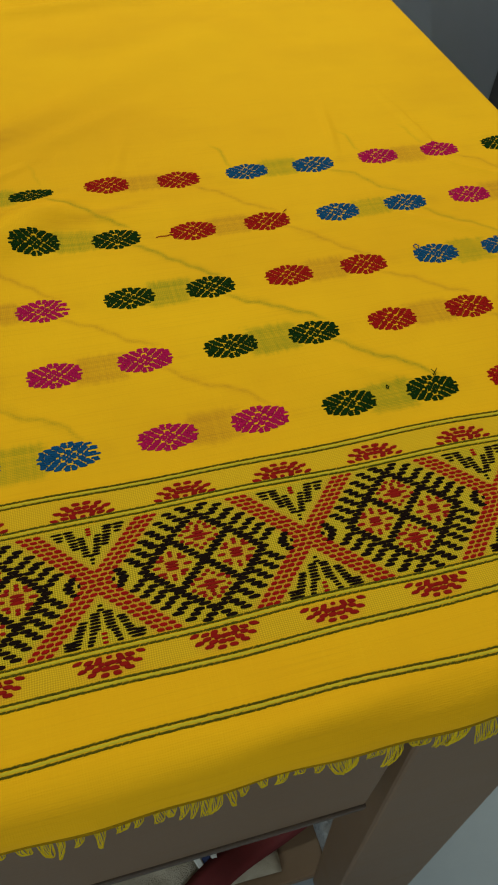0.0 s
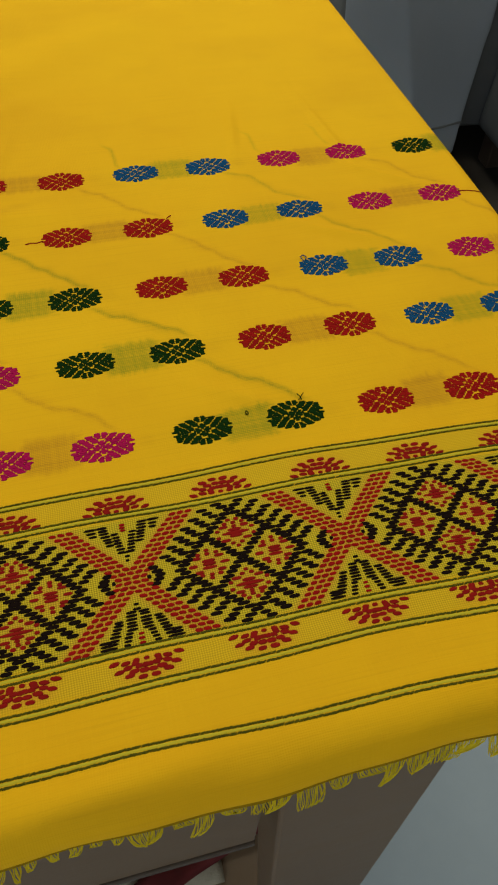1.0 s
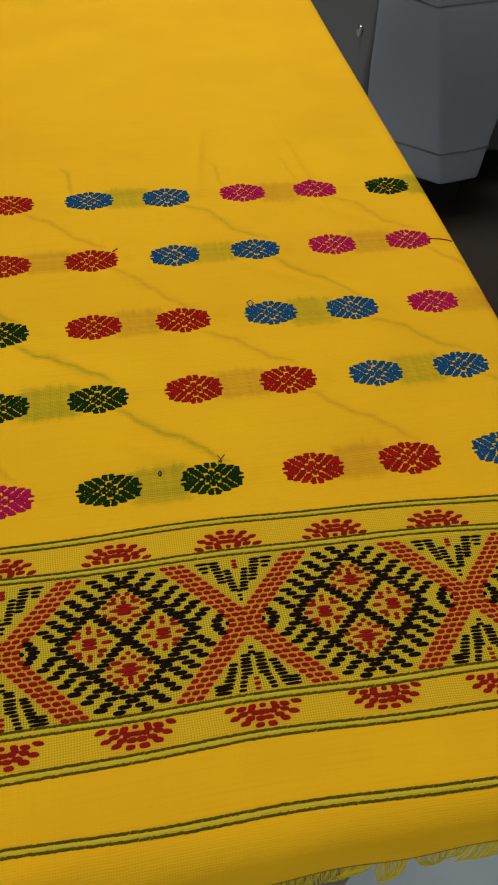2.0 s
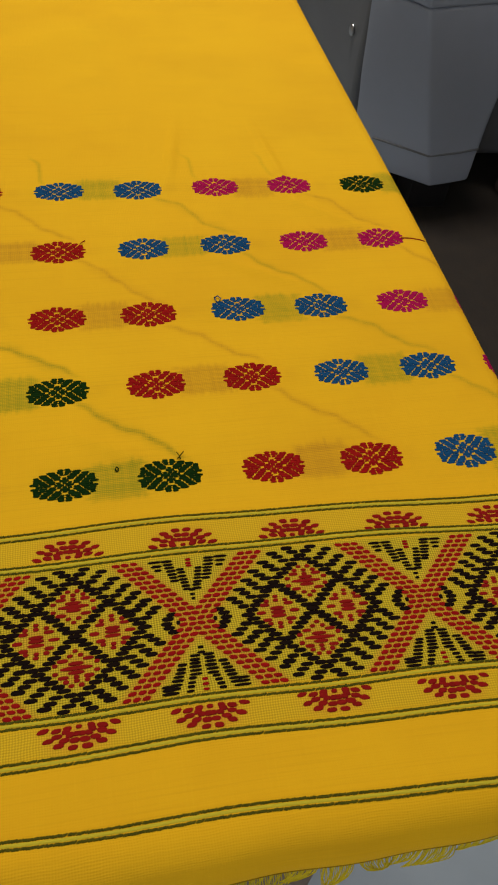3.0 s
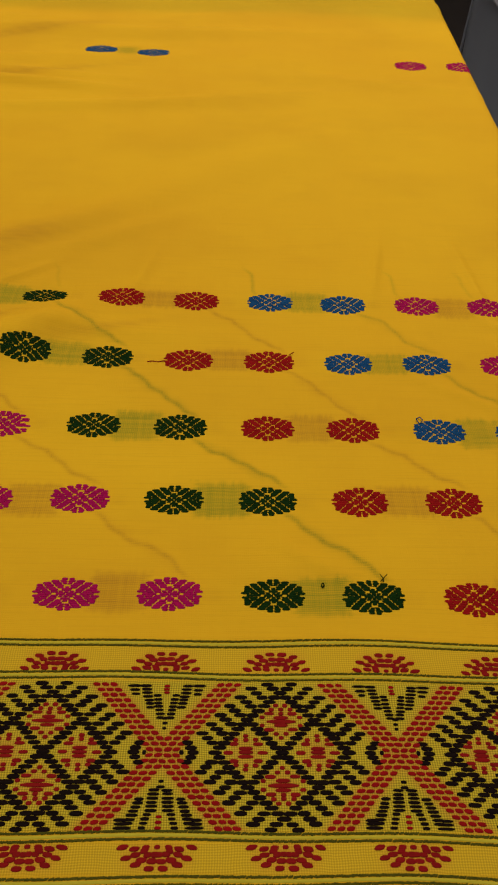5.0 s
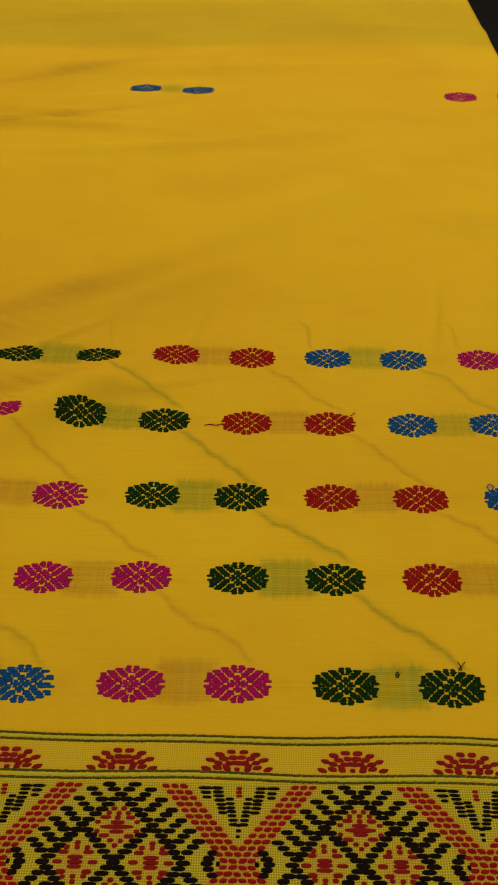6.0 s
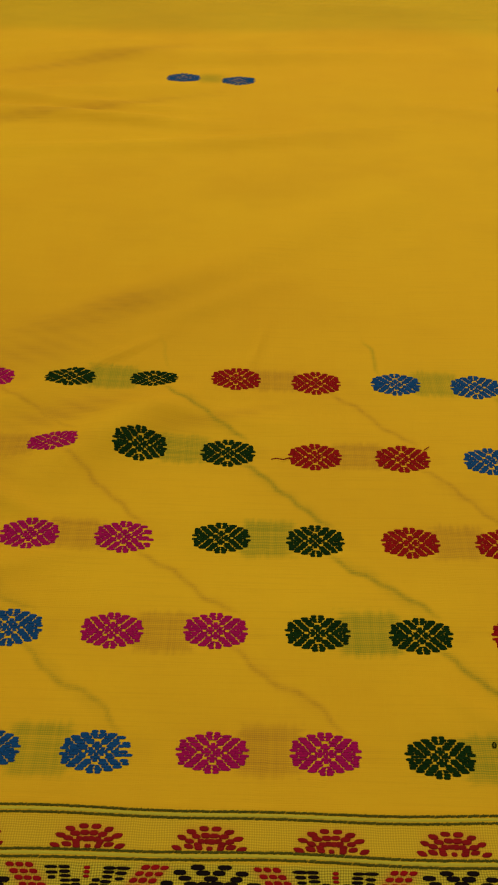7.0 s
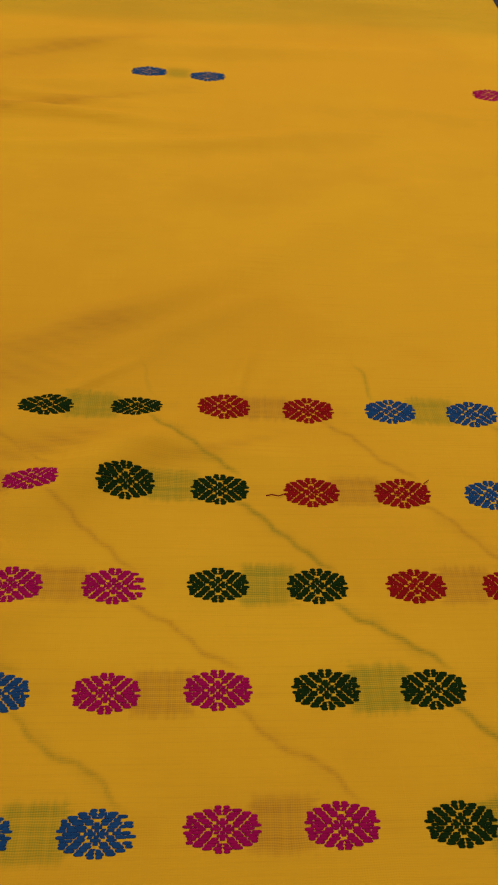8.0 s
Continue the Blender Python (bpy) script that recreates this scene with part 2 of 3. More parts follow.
def relief(u, v):
    """How far the cloth stands off the tabletop."""
    h = np.zeros_like(u)
    for k, turn, ph, a in WAVES:
        h = h + a * 0.0105 / k * np.sin(k * (u * math.cos(turn) + v * math.sin(turn)) + ph)
    h = 0.0012 + 0.6 * h
    h += bump2(u, v, -0.085, 0.245, 0.075, 0.024, radians(35), 0.0135)
    h += bump2(u, v, -0.175, 0.275, 0.060, 0.016, radians(20), 0.0060)
    h += bump2(u, v, -0.02, 0.262, 0.090, 0.011, radians(-6), 0.0030)
    h += bump2(u, v, -0.08, 0.415, 0.13, 0.020, radians(30), 0.0060)
    h += bump2(u, v, 0.12, 0.555, 0.17, 0.035, radians(34), 0.0060)
    h += bump2(u, v, -0.20, 0.792, 0.15, 0.010, radians(-7), 0.0060)
    h += bump2(u, v, -0.15, 0.752, 0.10, 0.008, radians(-8), 0.0045)
    h += bump2(u, v, -0.18, 0.930, 0.16, 0.014, radians(2), 0.0060)
    h += bump2(u, v, -0.28, 0.765, 0.22, 0.014, radians(-5), 0.0080)
    h += bump2(u, v, -0.26, 0.82, 0.25, 0.02, radians(6), 0.0070)
    h += bump2(u, v, -0.22, 0.96, 0.25, 0.03, radians(-4), 0.0070)
    h += bump2(u, v, 0.10, 1.00, 0.25, 0.03, radians(8), 0.0050)
    for u0, v0, su, sv, deg, hh in CREASES:
        h += bump2(u, v, u0, v0, su, sv, radians(deg), 1.5 * hh)
    return np.maximum(h, 0.0004)


def cloth_at(u, v):
    u, v = np.asarray(u, float), np.asarray(v, float)
    v = v - 0.0065 * np.clip((u - 0.19) / 0.17, 0, 1.4) ** 1.5 / (1 + np.exp((v + 0.008) / 0.008))
    x, y, z = u.copy(), v.copy(), TOP + relief(u, v)
    a = np.clip((V_EDGE - v) / R_FRONT, 0, None)
    b = np.minimum(a, BEND_FRONT)
    rest = (a - b) * R_FRONT
    wave = 0.0013 * np.sin(u * 33 + 1.0) + 0.0007 * np.sin(u * 91)
    y = np.where(a > 0, V_EDGE - R_FRONT * np.sin(b) - rest * math.cos(BEND_FRONT) + wave * np.clip(a - 0.4, 0, 2) * 0.6, y)
    z = z - np.where(a > 0, R_FRONT * (1 - np.cos(b)) + rest * math.sin(BEND_FRONT), 0)
    edge = U_EDGE + 0.013 / (1 + np.exp((v - 0.42) / 0.11))
    a = np.clip((u - edge) / R_SIDE, 0, None)
    b = np.minimum(a, BEND_SIDE)
    rest = (a - b) * R_SIDE
    x = np.where(a > 0, edge + R_SIDE * np.sin(b) + rest * math.cos(BEND_SIDE), x)
    z = z - np.where(a > 0, R_SIDE * (1 - np.cos(b)) + rest * math.sin(BEND_SIDE), 0)
    return np.stack([x * DRAFT, y * DRAFT, Z + (z - Z) * DRAFT], -1)


def on_cloth(u, v, lift):
    p = cloth_at(u, v)
    e = 0.0005
    n = np.cross(cloth_at(u + e, v) - p, cloth_at(u, v + e) - p)
    n /= np.linalg.norm(n, axis=-1, keepdims=True)
    return p + n * np.asarray(lift)[..., None] * DRAFT


# rows of woven flowers: distance along the cloth, spacing, first column and colours by pairs
PITCH = 0.0655
FLOWER_ROWS = [
    (0.001, 0.0655, -4, "ppbbppggrrbbpp"),
    (0.077, 0.0655, -5, "ppbbppggrrbbpp"),
    (0.148, 0.0664, -4, "bbppggrrbbppg"),
    (0.221, 0.0671, -5, "bbppggrrbbppg"),
    (0.301, 0.0681, -4, "ppggrrbbppgg"),
]
# the hand weave is uneven: how far flowers sit off the even spacing, in tenths of a millimetre, from the column named
FLOWER_DRIFT = [
    (-1, (-14, 2, 2, 9, -2, 2), (-10, 0, 7, 0, -5, -7)),
    (-1, (-27, -17, -14, -9, -7, 7, 0), (-14, 2, -1, -7, -3, 2, -12)),
    (-1, (-30, -12, -14, -10, -16, -11, -28), (-16, -1, -11, -15, -22, -21, -29)),
    (-1, (1, 5, 4, 4, -3, -12, -21), (71, 39, 18, 14, 0, 7, 20)),
    (-2, (23, 41, 43, 30, 15, -8, -14, -30), (6, 15, 22, 8, 15, -10, -7, 1)),
]


def flower_at(row, col):
    """Where the flower of that row and column sits on the cloth."""
    v, pitch = FLOWER_ROWS[row][:2]
    first, du, dv = FLOWER_DRIFT[row]
    at = np.arange(first, first + len(du))
    return col * pitch + 1e-4 * np.interp(col, at, du), v + 1e-4 * np.interp(col, at, dv)


def build_cloth():
    us = np.arange(-0.42, 0.5205, 0.0018)
    vs = np.concatenate([np.arange(V_HEM, 0.36, 0.0017), np.arange(0.36, 0.82, 0.0065), np.arange(0.82, 0.90, 0.002), np.arange(0.90, 1.86, 0.0065)])
    vs[0] = V_HEM
    U, V = np.meshgrid(us, vs)
    P = cloth_at(U, V).reshape(-1, 3)
    nu, nv = len(us), len(vs)
    i = np.arange(nu * nv).reshape(nv, nu)
    F = np.stack([i[:-1, :-1], i[:-1, 1:], i[1:, 1:], i[1:, :-1]], -1).reshape(-1, 4)
    me = bpy.data.meshes.new("sheet")
    me.from_pydata(P.tolist(), [], F.tolist())
    me.polygons.foreach_set("use_smooth", np.ones(len(F), bool))
    uv = me.uv_layers.new(name="cloth")
    flat = np.stack([U.ravel(), V.ravel()], -1)
    uv.data.foreach_set("uv", flat[F.ravel()].astype(np.float32).ravel())
    green, ochre, band = np.zeros_like(U), np.zeros_like(U), np.zeros_like(U)

    def soft_box(u0, u1, v0, v1, s):
        f = lambda q, lo, hi: 1 / (1 + np.exp(-(q - lo) / s)) / (1 + np.exp((q - hi) / s))
        return f(U, u0, u1) * f(V, v0, v1)

    def trail(a, b, width, sag):
        (au, av), (bu, bv) = a, b
        d = np.hypot(bu - au, bv - av)
        tu, tv = (bu - au) / d, (bv - av) / d
        s = (U - au) * tu + (V - av) * tv
        off = -(U - au) * tv + (V - av) * tu - sag * np.sin(np.clip(s / d, 0, 1) * 2 * math.pi) - 0.0011 * np.sin(s * 130 + au * 50) - 0.0007 * np.sin(s * 310 + av * 90)
        ends = 1 / (1 + np.exp(-(s) / 0.003)) / (1 + np.exp((s - d) / 0.003))
        return np.exp(-(off / width) ** 2) * ends

    rng = np.random.RandomState(11)
    streak_v = rng.uniform(0.78, 1.08, nv)[:, None]
    streak_u = rng.uniform(0.78, 1.08, nu)[None, :]

    def patch_of(u0, u1, v0, v1):
        s = 0.0012
        row, col = rng.normal(0, 0.0016, (2, nv, 1)), rng.normal(0, 0.0007, (2, 1, nu))
        f = lambda q, lo, hi: 1 / (1 + np.exp(-np.clip((q - lo) / s, -60, 60))) / (1 + np.exp(np.clip((q - hi) / s, -60, 60)))
        halo = 0.24 * np.exp(-((U - (u0 + u1) / 2) / 0.050) ** 2 - ((V - (v0 + v1) / 2) / 0.017) ** 2)
        return np.maximum(f(U, u0 + row[0], u1 + row[1]) * f(V, v0 + col[0], v1 + col[1]) * streak_u * streak_v, halo)

    for r, (_, pitch, first, colours) in enumerate(FLOWER_ROWS):
        for k, c in enumerate(colours):
            col = first + k
            ub, y = flower_at(r, col)
            if k + 1 < len(colours) and colours[k + 1] == c:
                un, yn = flower_at(r, col + 1)
                y = (y + yn) / 2
                patch = patch_of(ub + 0.22 * pitch, un - 0.22 * pitch, y - 0.0125 + rng.uniform(-0.003, 0.002), y + 0.0135 + rng.uniform(-0.003, 0.003))
                if c in "gb":
                    green = np.maximum(green, patch * (0.95 if c == "g" else 0.80))
                else:
                    ochre = np.maximum(ochre, patch * 0.74)
            elif k + 1 < len(colours):
                faint = soft_box(ub + 0.32 * pitch, ub + 0.5 * pitch, y - 0.006, y + 0.006, 0.002)
                ochre = np.maximum(ochre, faint * 0.16)
                if r > 0:
                    ue, ye = flower_at(r - 1, col + 1)
                    a, b = (ub + 0.18 * pitch, y - 0.012), (ue + 0.16 * pitch, ye + 0.014)
                    t = (trail(a, b, 0.0015, rng.uniform(-0.0040, 0.0048)) + 0.30 * trail(a, b, 0.0045, 0.0008)) * streak_u * streak_v
                    if c in "gb":
                        green = np.maximum(green, t * (0.78 if c == "g" else 0.48))
                        ochre = np.maximum(ochre, t * 0.2)
                    else:
                        ochre = np.maximum(ochre, t * 0.52)
    y5, p5 = FLOWER_ROWS[4][:2]
    for col, k in ((-1, 0.22), (1.62, 0.55), (3.55, 0.35), (4.55, 0.25)):
        green = np.maximum(green, trail((col * p5 + 0.006, y5 + 0.050), (col * p5 + 0.016, y5 + 0.014), 0.0016, 0.002) * k)
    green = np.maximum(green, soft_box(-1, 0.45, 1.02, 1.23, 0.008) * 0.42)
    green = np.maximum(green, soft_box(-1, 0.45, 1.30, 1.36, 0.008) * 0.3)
    green = np.maximum(green, soft_box(-0.062, -0.032, 0.850, 0.878, 0.003) * 0.75)
    # brown smudges: stains, and the shade of the folds put into the colour
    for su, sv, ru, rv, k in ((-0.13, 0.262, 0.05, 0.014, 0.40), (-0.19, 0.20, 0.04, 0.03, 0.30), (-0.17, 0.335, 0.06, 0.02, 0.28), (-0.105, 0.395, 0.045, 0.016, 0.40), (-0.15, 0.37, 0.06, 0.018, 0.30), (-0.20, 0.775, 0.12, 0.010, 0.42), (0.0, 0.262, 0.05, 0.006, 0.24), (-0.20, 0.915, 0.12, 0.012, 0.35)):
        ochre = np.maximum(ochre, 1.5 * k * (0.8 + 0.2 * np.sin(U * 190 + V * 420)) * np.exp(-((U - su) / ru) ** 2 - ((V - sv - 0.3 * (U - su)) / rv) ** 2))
    band = np.maximum(band, soft_box(-1, 1, -0.1375, -0.0555, 0.0006) * 1.0)
    band = np.maximum(band, soft_box(-1, 1, -0.0515, -0.0335, 0.0006) * 0.50)
    band = np.maximum(band, soft_box(-1, 1, -0.1575, -0.142, 0.0006) * 0.55)
    red = np.zeros_like(U)
    b = np.abs(V + 0.0972) / 0.0402
    for k in range(-3, 4):
        a = np.abs(U - (2 * k + 1) * PITCH - 0.0027) / PITCH
        red = np.maximum(red, (b < 1.0) / (1 + np.exp((np.abs(a - 0.57 * b) - 0.125) / 0.02)) * 0.55)
        for cu, cb in ((0.305, 0), (-0.305, 0), (0, 0.43), (0, -0.43)):
            red = np.maximum(red, 0.5 * np.exp(-((U - (2 * k + cu) * PITCH - 0.0027) / 0.008) ** 2 - ((V + 0.0972 - cb * 0.0402) / 0.008) ** 2))
    for k in range(-6, 8):
        for cu, cv in ((0.0012, -0.0445), (0.0030, -0.1490)):
            red = np.maximum(red, 0.5 * np.exp(-((U - k * PITCH - cu) / 0.015) ** 4 - ((V - cv) / 0.0062) ** 4))
    dye_and_shade = me.color_attributes.new("dye_and_shade", "FLOAT_COLOR", "POINT")
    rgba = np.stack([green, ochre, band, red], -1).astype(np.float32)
    dye_and_shade.data.foreach_set("color", rgba.ravel())
    me.materials.append(M_CLOTH)
    ob = new("sheet", me)
    ob.parent = cloth
    sol = ob.modifiers.new("thickness", "SOLIDIFY")
    sol.thickness, sol.offset = 0.0006, -1.0
    return ob


cloth = thing("cotton_cloth", (0, 0, 0), "yellow handwoven cotton cloth with brocade border, spread over the table", "cloth")
build_cloth()

RING = [(math.cos(a), math.sin(a)) for a in np.arange(8) * math.pi / 4 + math.pi / 8]


class Stitches:
    """Raised pads of yarn, laid on the cloth, gathered into one mesh."""

    def __init__(self, seed):
        self.c, self.rng = [], random.Random(seed)

    def add(self, u, v, w, h, slot=0, lean=0.0, power=0.75):
        j = self.rng.uniform
        self.c.append((u + j(-1, 1) * 0.0002, v + j(-1, 1) * 0.00015, w * j(0.92, 1.08), h * j(0.92, 1.1), j(0.0003, 0.00045), slot, lean, power))

    def mesh(self, name, materials, parent, label=""):
        pts, lifts, faces, slots = [], [], [], []
        for u, v, w, h, top, slot, lean, power in self.c:
            o = len(pts)
            for scale, lift in ((1.0, -0.0001), (0.93, top * 0.7), (0.74, top)):
                for cx, cy in RING:
                    # flat-sided ovals
                    ex, ey = math.copysign(abs(cx) ** power, cx), math.copysign(abs(cy) ** power, cy)
                    pts.append((u + ex * w * 0.5 * scale + lean * ey * h, v + ey * h * 0.5 * scale))
                    lifts.append(lift)
            for ring in range(2):
                for k in range(8):
                    a, b = o + ring * 8 + k, o + ring * 8 + (k + 1) % 8
                    faces.append((a, b, b + 8, a + 8))
                    slots.append(slot)
            faces.append(tuple(range(o + 16, o + 24)))
            slots.append(slot)
        uvs = np.array(pts)
        P = on_cloth(uvs[:, 0], uvs[:, 1], np.array(lifts))
        me = bpy.data.meshes.new(name)
        me.from_pydata(P.tolist(), [], faces)
        me.polygons.foreach_set("use_smooth", np.ones(len(faces), bool))
        me.polygons.foreach_set("material_index", np.array(slots, np.int32))
        for mat in materials:
            me.materials.append(mat)
        ob = new(name, me)
        ob.parent = parent
        if label:
            tagged(ob, label)
        return ob


def in_flower(i, j):
    """The weaver's chart of a flower: four small crosses in the middle, petals between slanting steps of bare cloth."""
    x, y = abs(i), abs(j)
    rim = (x / 12.7) ** 2.2 + (y / 7.7) ** 2.2
    if rim >= 1 or (rim > 0.90 and y - x in (2, 0, -2, -6) and x > 1 and y > 1):
        return False
    if x + y <= 4:
        return (x, y) in ((1, 0), (2, 0), (3, 0), (2, 1), (0, 1), (0, 2), (0, 3), (1, 2))
    if (x == 0 and y >= 5) or (y == 0 and x >= 11) or (y == 7 and x > 2) or (x == 12 and y > 1):
        return False
    return y - x not in (3, -1, -5)


def woven_flower(u0, v0, material, seed, width=0.042, depth=0.0256, ragged=False):
    """Rows of flat stitches after the chart; a ragged one has its end petals drawn apart."""
    s = Stitches(seed)
    cu, cv = width / 25, depth / 15
    for j in range(-7, 8):
        row = [i for i in range(-12, 13) if in_flower(i, j) and not (ragged and i > 7 and j in (-2, 1, 4))]
        run = []
        for i in row:
            run.append(i)
            if i + 1 in row:
                continue
            # stitches end short at the rim and reach into the bare steps inside
            lo = run[0] - (0.50 if run[0] == row[0] else 0.86)
            hi = i + (0.50 if i == row[-1] else 0.86)
            n = math.ceil(len(run) / 3)
            step = (hi - lo) / n
            for k in range(n):
                at = lo + (k + 0.5) * step
                rim = (k == 0 and run[0] == row[0]) or (k == n - 1 and i == row[-1])
                lean = 0 if rim or abs(at) < 0.6 or j == 0 else 0.25 * cu / cv * math.copysign(1, at * j)
                s.add(u0 + at * cu, v0 + j * cv, (step + (0.3 if n > 1 else 0.1)) * cu, cv * (1.2 if rim else 1.12), 0, lean, 0.7 if rim else 0.45)
            run = []
    return s.mesh("woven_flower", [material], cloth, {"g": "dark green woven flower", "b": "blue woven flower", "p": "magenta woven flower", "r": "red woven flower"}[COLOUR_OF[material.name]])


FLOWER_DEPTH = {(4, -1): 0.0195, (4, -2): 0.0235, (3, -1): 0.0275, (3, -2): 0.0215}  # beaten up tighter or looser than the rest
COLOURS = {"g": M_GREEN, "b": M_BLUE, "p": M_PINK, "r": M_RED}
COLOUR_OF = {m.name: k for k, m in COLOURS.items()}
seed = 100
for r, (_, pitch, first, colours) in enumerate(FLOWER_ROWS):
    for k, c in enumerate(colours):
        u, v = flower_at(r, first + k)
        if -0.40 < u < 0.50:
            seed += 1
            jig = random.Random(seed)
            woven_flower(u, v, COLOURS[c], seed, 0.0413 * jig.uniform(0.97, 1.03), FLOWER_DEPTH.get((r, first + k), 0.0256 if r else 0.0236) * jig.uniform(0.96, 1.04), (r, first + k) in ((0, -1), (2, -1)))
for u, v, c in ((-0.083, 0.866, "b"), (-0.010, 0.858, "b"), (0.348, 0.842, "p"), (0.420, 0.842, "p")):
    seed += 1
    woven_flower(u, v, COLOURS[c], seed, 0.045, 0.030)

# the border: diamonds between red crosses
B_MID, B_HALF = -0.0972, 0.0402


def stitch_runs(text):
    """The start and length of each unbroken run in one line of a chart."""
    runs, at = [], None
    for c, ch in enumerate(text + "."):
        if ch == "#" and at is None:
            at = c
        elif ch != "#" and at is not None:
            runs.append((at, c - at))
            at = None
    return runs


def border_cell(u0, seed):
    """One diamond with its four small flowers, centred at u0."""
    black = Stitches(seed)

    def dash(a, b, w=0.1, h=0.066, s=black, lean=0.0):
        s.add(u0 + a * PITCH, B_MID + b * B_HALF, w * PITCH, h * B_HALF, 0, lean)

    def row(a, j, w=0.092):
        dash(a, j / 15.4, w * 1.2, 0.068)

    for sa in (1, -1):
        for sb in (1, -1):
            for j in range(0, 14):
                if j <= 7:
                    row(sa * 0.29 * j / 7, sb * j, 0.10)
                    row(sa * (0.565 - 0.275 * j / 7), sb * j, 0.10)
                else:
                    row(sa * 0.29 * (13 - j) / 6, sb * j, 0.10)
            for base in (13, 11, 9, 7, 5, 3, 1):
                edge = 0.29 * (13 - base) / 6 if base > 7 else 0.565 - 0.275 * base / 7
                for i in (1, 2, 3):
                    a, j = edge + 0.018 + 0.045 * i, base + i
                    if j <= 15 and a < 1 - 0.57 * j / 15.4 - 0.15:
                        row(sa * a, sb * j, 0.095)
            for a, j in ((0.80, 2), (0.765, 1), (0.75, 0)):
                row(sa * a, sb * j, 0.085)
            dash(sa * 0.845, 0.0, 0.035)
    ob = black.mesh("diamond_lattice", [M_BLACK], cloth, "black woven diamond lattice")
    charts = {
        "side": ("....#....", "..#.#.#..", ".##...##.", "...###...", "##.###.##", "...###...", ".##...##.", "..#.#.#..", "....#...."),
        "mid": ("...#.#...", "..#.#.#..", ".##.#.##.", "#..###..#", ".#######.", "#..###..#", ".##...##.", "...#.#...", "....#...."),
    }
    for a, b, kind in ((0.305, 0.0, "side"), (-0.305, 0.0, "side"), (0, 0.43, "mid"), (0, -0.43, "mid")):
        red = Stitches(seed + 7)
        for r, text in enumerate(charts[kind]):
            for c, n in stitch_runs(text):
                rr = (4 - r) if b >= 0 else (r - 4)
                dash(a + (c + n / 2 - 4.5) * 0.041, b + rr * 0.057, 0.041 * n + 0.010, 0.058, red)
        red.mesh("small_flower", [M_BROWN], ob, "red woven flower in the lattice")


def border_cross(u0, seed):
    """The red cross between two diamonds with a black bow above and below."""
    s = Stitches(seed)
    rows = 26
    for i in range(rows):
        b = -1 + 2 * (i + 0.5) / rows
        mid = 0.57 * abs(b)
        if mid < 0.12:
            # where the arms meet, one even row
            n = round(2 * (mid + 0.114) / 0.076)
            places = [(q - (n - 1) / 2) * 0.076 for q in range(n)]
        else:
            places = [sa * (mid + k * 0.076) for sa in (1, -1) for k in (-1, 0, 1)]
        for a in places:
            s.add(u0 + a * PITCH, B_MID + b * B_HALF, 0.072 * PITCH, 0.061 * B_HALF, 0, 0.2 * (1 if a * b > 0 else -1), 0.8)
    tagged(s.mesh("cross_band", [M_RED], cloth, "red woven cross band"), kind="stuff")
    k = Stitches(seed + 3)

    def stack(a0, b0, a1, b1, n, w0, w1, slot=0):
        """A leaning pile of n short stitches, on both sides of the middle unless it stands in it."""
        for sa in (1, -1) if max(a0, a1) > 0 else (1,):
            for i in range(n):
                f = i / max(1, n - 1)
                k.add(u0 + sa * (a0 + (a1 - a0) * f) * PITCH, B_MID + (b0 + (b1 - b0) * f) * B_HALF, (w0 + (w1 - w0) * f) * PITCH, 0.043 * B_HALF, slot)

    stack(0.290, 0.945, 0.270, 0.82, 3, 0.125, 0.075)
    stack(0.185, 0.945, 0.135, 0.63, 7, 0.105, 0.085)
    stack(0.080, 0.80, 0.042, 0.48, 7, 0.075, 0.085)
    stack(0.0, 0.47, 0.0, 0.33, 3, 0.060, 0.040)
    stack(0.0, 0.94, 0.0, 0.84, 3, 0.055, 0.055, 1)
    stack(0.0, -0.38, 0.0, -0.45, 2, 0.050, 0.070)
    stack(0.055, -0.49, 0.070, -0.74, 6, 0.100, 0.105)
    stack(0.095, -0.79, 0.130, -0.95, 4, 0.075, 0.065)
    stack(0.165, -0.60, 0.245, -0.90, 7, 0.085, 0.105)
    stack(0.300, -0.86, 0.285, -0.955, 3, 0.110, 0.150)
    stack(0.0, -0.82, 0.0, -0.95, 3, 0.055, 0.055, 1)
    tagged(k.mesh("woven_bow", [M_BLACK, M_RED], cloth, "black woven bow in the cross"), kind="stuff")


def woven_fan(u0, v0, up, seed):
    """A half flower: rays of slanting stitches that spread from the middle of its base."""
    s = Stitches(seed)
    for deg, reach in ((12, (0.36, 0.64, 0.95)), (37, (0.44, 0.72, 0.98)), (60, (0.42, 0.72, 1.0)), (80, (0.34, 0.66)), (87, (1.0,))):
        for side in (1, -1):
            for f in reach:
                a, b = side * math.sin(radians(deg)) * f, math.cos(radians(deg)) * f
                s.add(u0 + a * 0.0175, v0 + up * (b * 0.0110 - 0.0050), 0.0056 if f > 0.5 else 0.0044, 0.0028, 0, up * 0.35 * a, 0.75)
    s.add(u0, v0 - up * 0.0046, 0.0036, 0.0022)
    tagged(s.mesh("woven_fan", [M_BROWN], cloth, "red woven half-round fan"), kind="stuff")


DRIFT = 0.0027  # the border's pattern runs a little ahead of the flowers
for k in range(-3, 4):
    border_cell(2 * k * PITCH + DRIFT, 500 + k)
    border_cross((2 * k + 1) * PITCH + DRIFT, 600 + k)
for k in range(-6, 8):
    woven_fan(k * PITCH + 0.0012, -0.0445, 1, 700 + k)
    woven_fan(k * PITCH + 0.0030, -0.1490, -1, 800 + k)


